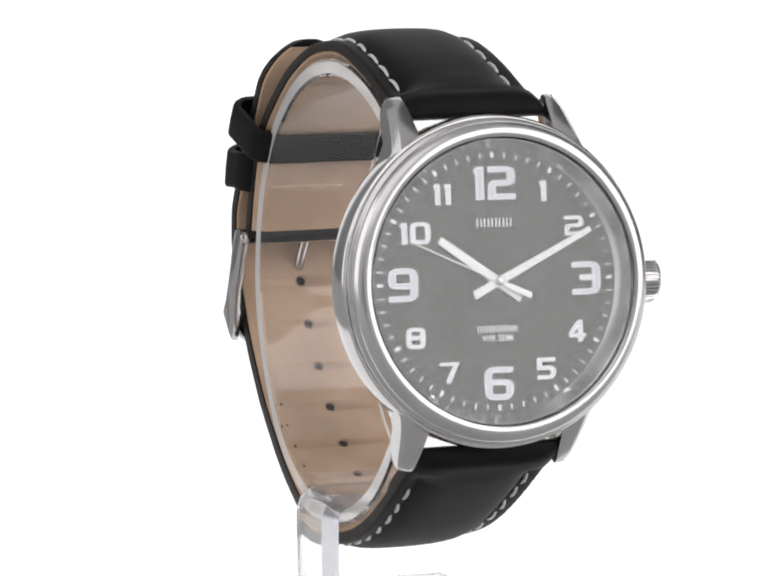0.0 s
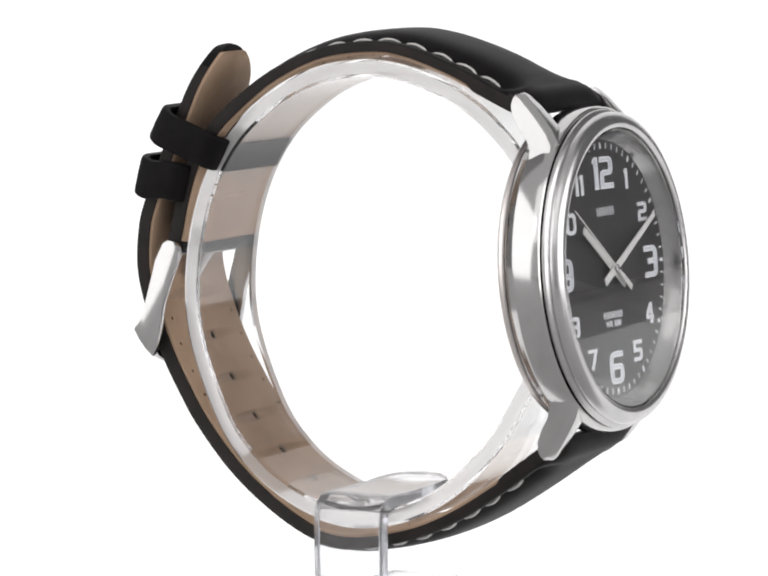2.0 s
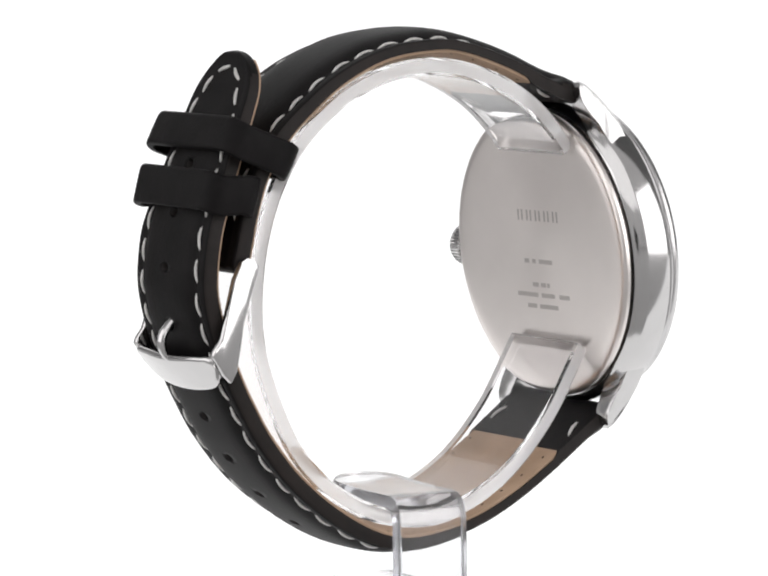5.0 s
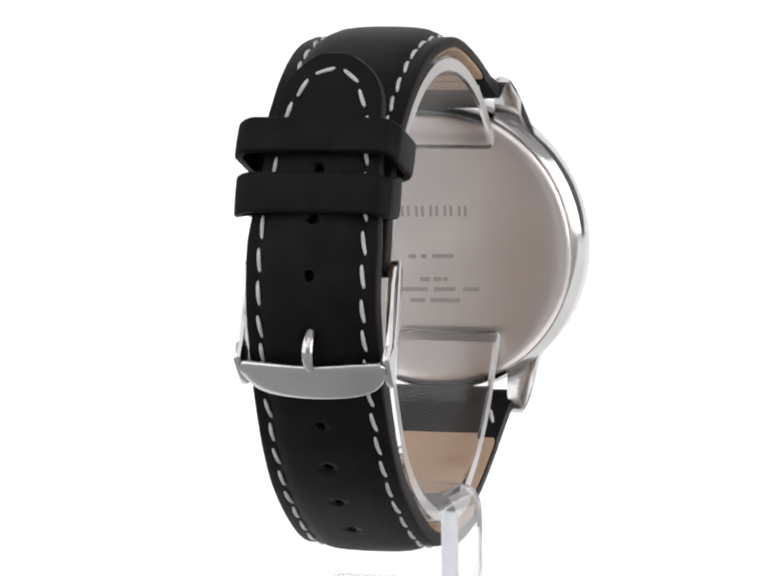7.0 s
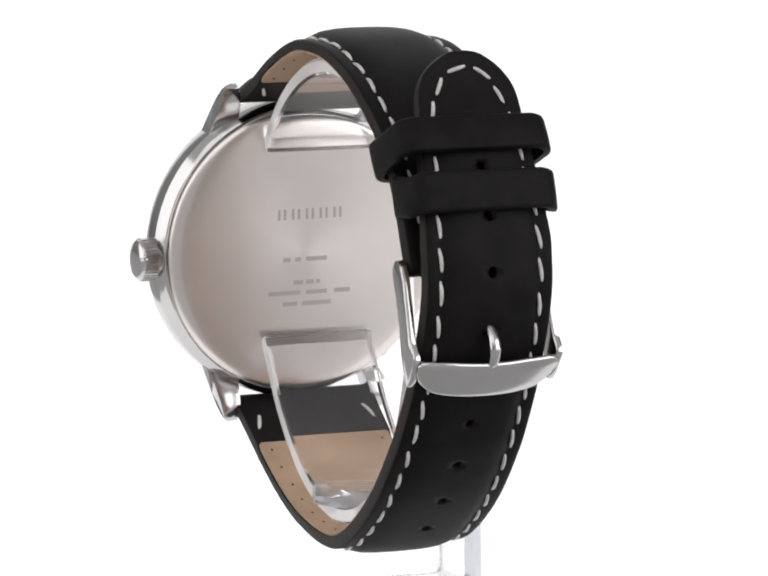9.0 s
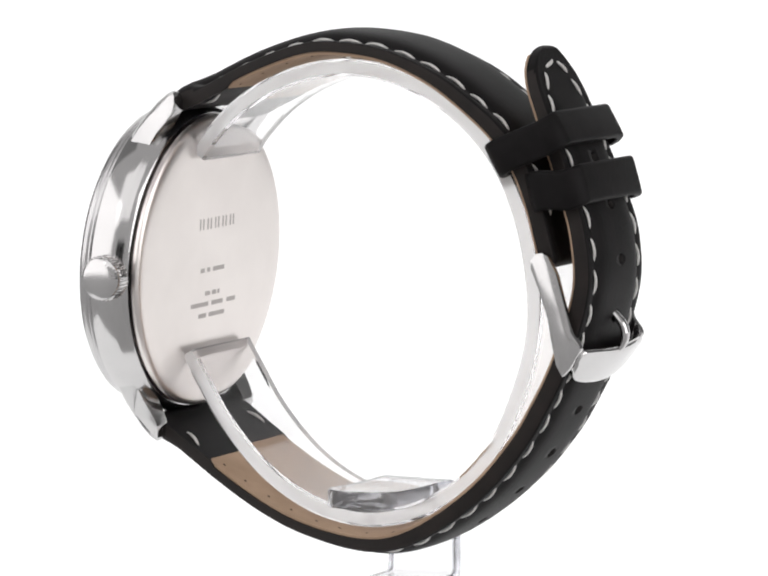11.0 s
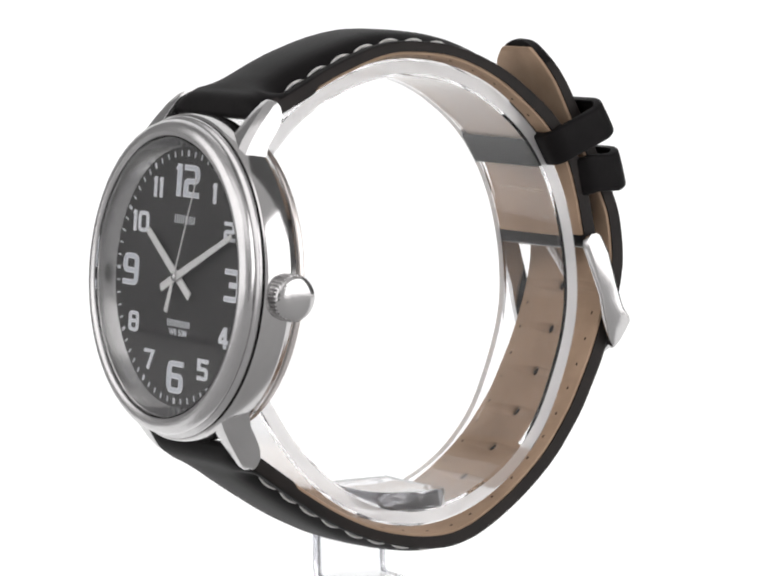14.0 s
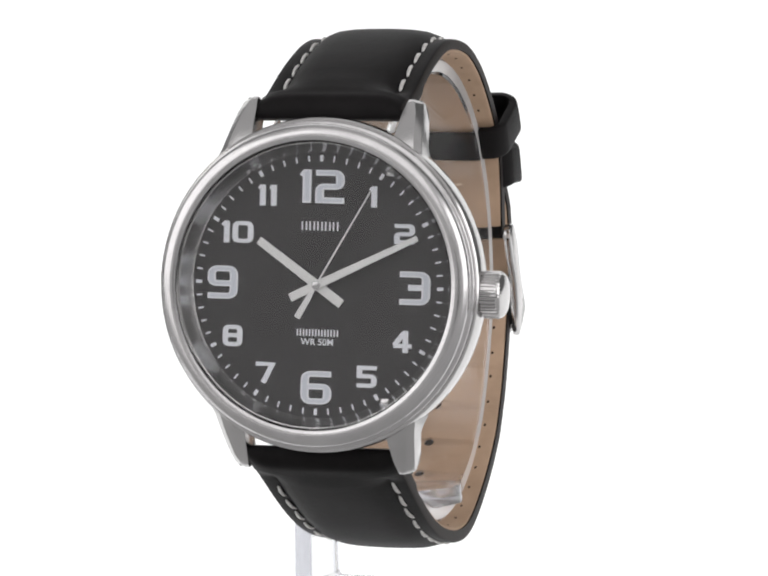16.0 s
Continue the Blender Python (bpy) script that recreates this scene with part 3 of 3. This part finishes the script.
def build_strap():
    up = Band(UPPER, 1, ([0, 0.12, 0.5, 0.8, 1], [8.25, 8.3, 7.9, 7.6, 7.3]), ([0, 0.06, 0.15, 0.3, 0.5, 0.75, 1], [1.3, 1.65, 1.6, 1.2, 1.0, 0.7, 0.15]), ([0, 0.5, 1], [0.75, 0.7, -0.1]), ([0, 0.5, 0.65, 0.78, 1], [1.55, 1.55, 1.8, 2.05, 2.2]), wrap=1.9)
    ob = part("strap", leather(up, 8.2, (1.7, 0.8)), LEATHER, watch, "padded black leather strap with pale stitching", sharp=50)
    edged(ob, EDGE, 0.8)
    part("lining", lining(up, 7.8, up.length - 1.7), TAN, ob, "tan leather lining", sharp=60)
    needle_holes(ob, up, 9.0, up.length - 12)
    sew(ob, up, [(up.length - 7.5 + 0.02 * u, u) for u in np.linspace(-5.5, 5.5, 5)], True, 3.15, PALE_STITCH)
    for sign in (1, -1):
        sew(ob, up, [(4.0 + 0.35 * k, sign * (up.half(4) - 1.9 + 0.1 * k)) for k in range(11)], True)
    end = up.length - 3
    for sign in (1, -1):
        sew(ob, up, [(s, sign * (up.half(s) - 1.8)) for s in np.linspace(5.9, end, 12)], slant=-0.07)
    low = Band(LOWER, -1, ([0, 0.06, 0.3, 0.5, 0.66, 0.78, 1], [8.25, 8.3, 7.65, 7.45, 7.25, 7.3, 5.3]), ([0, 0.05, 0.3, 0.5, 0.9, 0.945, 1], [1.1, 1.2, 0.8, 0.7, 0.55, 0.05, 0]), ([0, 0.3, 0.5, 0.74, 1], [0.5, 0.6, 0.55, -0.3, -0.8]),
               ([0, 0.25, 0.36, 0.5, 0.62, 0.88, 1], [1.5, 1.65, 2.0, 2.1, 2.2, 1.9, 1.5]), tip=6.0)
    ob = part("strap", leather(low, 9.3, (1.7, 0.5)), LEATHER, watch, "padded black leather strap with pale stitching and buckle holes", sharp=50)
    inner = part("lining", lining(low, 8.9, low.length - 0.6), TAN, ob, "tan leather lining", sharp=60)
    path = [(s, 1) for s in np.linspace(6.0, low.length - 7.5, 14)]
    right = [(s, low.half(s) - 1.55) for s, _ in path]
    nose = [(low.length - 7.0 + 4.9 * math.sin(a), 3.8 * math.cos(a)) for a in np.linspace(0.25, math.pi - 0.25, 9)]
    sew(ob, low, right + nose + [(s, -u) for s, u in right[::-1]], slant=0.1)
    # buckle holes, an even row either side of the one that holds the tongue
    tongue = min((s for s in low.run if low.at(s)[0][0] > 20), key=lambda s: abs(low.at(s)[0][1] - 39.0))
    holes = [tongue + 5.35 * k for k in (-5, -4, -3, -2, -1, 0, 1, 2, 3)]
    punch(ob, low, holes, 0.62)
    punch(inner, low, holes, 0.62)
    plug(ob, low, holes)
    needle_holes(ob, low, 10.5, low.length - 30)
    for sign in (1, -1):
        sew(ob, low, [(4.2 + 0.35 * k, sign * (low.half(4) - 1.9 + 0.1 * k)) for k in range(11)], True)
    ob.data.materials.clear()
    ob.data.materials.append(LEATHER)
    edged(ob, EDGE, 0.8)
    inner.data.materials.clear()
    inner.data.materials.append(TAN)
    return up, low


def keeper(centre, out, half_x, half_d, along, label, shift=0.0, skew=0.0):
    """A leather loop round both straps. out: its outward direction in (y, z); along: its width; skew: degrees by which it has slipped round."""
    o = Vector((0, *out)).normalized()
    a = Vector((0, -o.z, o.y))
    r, thick = 2.1, 0.95
    def ring(inset):
        pts = []
        for cx, cy, start in ((1, 1, 0), (-1, 1, 90), (-1, -1, 180), (1, -1, 270)):
            for k in range(7):
                t = radians(start + 15 * k)
                rr = r - inset
                pts.append((cx * (half_x - r) + rr * math.cos(t), cy * (half_d - r) + rr * math.sin(t)))
        return pts
    base, slip = Vector((shift, *centre)), Matrix.Rotation(radians(skew), 3, "Z")
    sections = []
    for inset, v in ((0.2, -0.5), (0.06, -0.47), (0.0, -0.4), (-0.03, 0.0), (0.0, 0.4), (0.06, 0.47), (0.2, 0.5), (thick - 0.1, 0.5), (thick, 0.45), (thick, -0.45), (thick - 0.1, -0.5)):
        row = []
        for p, q in ring(inset):
            bow = 0.09 * (p / half_x) ** 2 if q > 0 else 0.0
            row.append(base + slip @ (Vector((p, 0, 0)) + o * q + a * ((v - bow * 2) * along)))
        sections.append(row)
    return part("keeper", loft(sections, closed=True), LEATHER, watch, label, sharp=50)


def build_buckle():
    bar = tube([(-8.4, 22.75, 44.1), (0, 22.75, 44.1), (8.2, 22.75, 44.1)], 0.55, 2.0)
    buckle = part("buckle", bar, STEEL, watch, "polished steel pin buckle")
    side = [(23.7, 45.1), (23.0, 45.5), (22.2, 45.35), (21.6, 44.6), (21.6, 43.7), (22.6, 41.2), (23.6, 38.4), (24.0, 36.0), (24.5, 33.4), (25.2, 32.1), (26.2, 33.1), (27.6, 35.2),
            (27.3, 35.9), (26.5, 36.9), (25.6, 40.0), (24.7, 43.2)]
    for sign in (1, -1):
        bm = prism(side, *((7.5, 8.4) if sign > 0 else (-8.65, -7.75)))
        for v in bm.verts:
            v.co.x += sign * 0.2 * math.exp(-((v.co.z - 36.8) / 3.4) ** 2)
        part("arm", soften(bm, 0.3, 2, 20), STEEL, buckle, sharp=45)
    # bowed front plate
    sections = []
    d, n = Vector((0, 0.58, 0.815)), Vector((0, 0.815, -0.58))
    for x in np.linspace(-8.2, 7.96, 31):
        u = 1 - ((x + 0.12) / 8.3) ** 2
        rim = max(0.0, (abs(x + 0.12) - 5.6) / 2.4) ** 2
        c = Vector((x, 26.3, 33.75)) + Vector((0, 0.6, -0.95)) * u + d * (0.75 * rim)
        long, thick = 2.3 * max(0.06, 1 - (abs(x + 0.12) / 8.15) ** 5) ** 0.5, 0.5
        sections.append([c + d * (long * math.copysign(abs(math.cos(t)) ** 0.45, math.cos(t))) + n * (thick * math.copysign(abs(math.sin(t)) ** 0.8, math.sin(t)))
                         for t in (2 * math.pi * (k + 0.5) / 24 for k in range(24))])
    part("plate", loft(sections), STEEL, buckle, sharp=60)
    part("tongue", tube([(-0.2, 22.6, 44.9), (-0.2, 24.0, 43.0), (-0.2, 26.2, 39.6), (-0.2, 27.7, 38.2), (-0.2, 28.7, 37.0), (-0.2, 28.9, 35.8), (-0.2, 28.5, 34.7), (-0.2, 27.9, 34.2)],
                        0.66, 0.3, 12, 0.7, lambda u: 1 - 0.35 * max(0, u - 0.85) / 0.15), STEEL, buckle, "steel buckle tongue", sharp=60)


STRAPS = build_strap()
keeper((20.7, 57.1), (0.87, 0.48), 9.05, 4.6, 3.9, "loose black leather keeper loop", 0.05, 1)
keeper((24.1, 52.5), (0.965, 0.26), 8.65, 3.4, 4.3, "fixed black leather keeper loop", -0.1)
build_buckle()

# ---- the clear display stand ----
stand = root("display_stand", "clear acrylic watch stand with an open ring on a bent foot", "display stand")


def strip(line, place, wide, thick, step, nose=0.0):
    """A flat bar bent along a 2D line, rounded at its edges, the corners of its last end rounded by nose."""
    pts, run = smooth_line(line, step)
    sections = []
    for i, q in enumerate(pts):
        d = pts[min(i + 1, len(pts) - 1)] - pts[max(i - 1, 0)]
        d = d / np.linalg.norm(d)
        n = np.array((-d[1], d[0]))
        rest = run[-1] - run[i]
        half = wide / 2 - (nose * (1 - math.sqrt(1 - (1 - rest / nose) ** 2)) if rest < nose else 0.0)
        ring = []
        for u, v in ((-1, -0.7), (-0.96, -1), (0.96, -1), (1, -0.7), (1, 0.7), (0.96, 1), (-0.96, 1), (-1, 0.7)):
            ring.append(place(q + n * v * thick / 2, u * half))
        sections.append(ring)
    return loft(sections)


def build_stand():
    ring = [(-20.2, 54.9), (-18.3, 57.3), (-15.2, 60.2), (-11, 62.7), (-6, 64.4), (-1, 64.9), (4.6, 64.0), (10.2, 61.4), (15.6, 56.6), (19.2, 50), (20.9, 42), (20.5, 34.4),
            (17.2, 25.6), (13.6, 20.8), (9.6, 17.8), (5, 15.8), (0, 15.1), (-5, 15.9), (-9.5, 17.9), (-13.5, 20.9), (-17.4, 25.3), (-20.2, 29.8), (-21.9, 32.6)]
    a = part("ring", strip(ring, lambda q, u: (-0.35 + u, q[0], q[1]), 13.2, 1.9, 0.5), ACRYLIC, stand, sharp=40)
    post = [(7.0, 5.96), (2.0, 5.96), (-7.0, 5.96), (-8.5, 6.4), (-9.05, 7.6), (-9.1, 10.0), (-9.1, 13.6), (-9.0, 15.5), (-8.4, 16.6), (-7.2, 16.9), (-3.0, 16.9), (2.0, 17.0), (8.0, 17.4)]
    b = part("foot", strip(post, lambda q, u: (0.55 + q[0] + 0.052 * u, -0.3 - 0.052 * q[0] + u, q[1]), 8.6, 2.0, 0.3, 4.2), THICK, stand, "clear bent foot and post", sharp=40)
    edged(a, LIT_EDGE, 0.8)
    edged(b, GREYED_EDGE, 0.8, 1)
    for ob in (a, b):
        ob.visible_shadow = False


build_stand()


# ---- the film camera on the tabletop, mirrored in the polished steel ----
def build_film_camera():
    film_camera = root("film_camera", "black film camera with a round lens on a low block", "camera")
    turned = Matrix.Translation((0, -545, 81.8)) @ Matrix.Rotation(radians(90), 4, "X")
    barrel = revolve([(0, 40), (21, 40), (22, 62), (24, 76), (30, 78), (33, 76), (33, 50), (35, 48), (35, 12), (33, 10), (33, 0), (0, 0)], 48)
    part("lens_barrel", barrel, BLACK, film_camera, "black lens barrel", millimetres(turned))
    shell = [(-66, 45), (66, 45), (66, 118), (30, 120), (20, 140), (-20, 140), (-30, 120), (-66, 118)]
    bm = bmesh.new()
    rows = [[bm.verts.new((x, y, z)) for x, z in shell] for y in (-545, -600)]
    bm.faces.new(rows[0])
    bm.faces.new(rows[1][::-1])
    for k in range(len(shell)):
        j = (k + 1) % len(shell)
        bm.faces.new((rows[0][k], rows[0][j], rows[1][j], rows[1][k]))
    part("body", soften(bm, 5, 3), BLACK, film_camera, "black camera body")
    part("block", soften(prism([(-600, -4), (-548, -4), (-548, 45.2), (-600, 45.2)], -40, 40), 2), BLACK, film_camera, "low black block")


build_film_camera()


def motions():
    turns = [(0, 23.47), (0.5, 33.24), (1, 42.82), (1.5, 52.35), (2, 61.98), (2.5, 72.01), (3, 82.42), (3.5, 92.93), (4, 102.94), (5, 122.88), (6, 142.88),
             (6.5, 152.90), (7, 162.90), (7.5, 172.98), (8, 182.97), (8.5, 192.92), (9, 202.87), (10, 222.95), (11, 243.08), (11.5, 253.2), (12, 263.2), (12.5, 273.25),
             (13, 283.12), (13.5, 293.05), (14, 303.28), (14.5, 313.40), (15, 323.25), (15.5, 332.90), (16, 342.6)]
    rows = [(t, pose(0, 0, -0.0048, 0, 0, a)) for t, a in turns]
    walk(watch, rows)
    walk(stand, rows)
    # the second hand ticks once a second
    ticks, shaft = [], HEAD_M @ Matrix.Translation((0, 0, 0.00042))
    for k in range(17):
        turn = shaft @ Matrix.Rotation(-radians(6 * (49 + k)), 4, "Z")
        start, stop = (0.0 if k == 0 else k - 0.5), min(16.0, k + 0.43)
        ticks += [(start, turn), (stop, turn)]
    walk(SECOND, ticks)


motions()
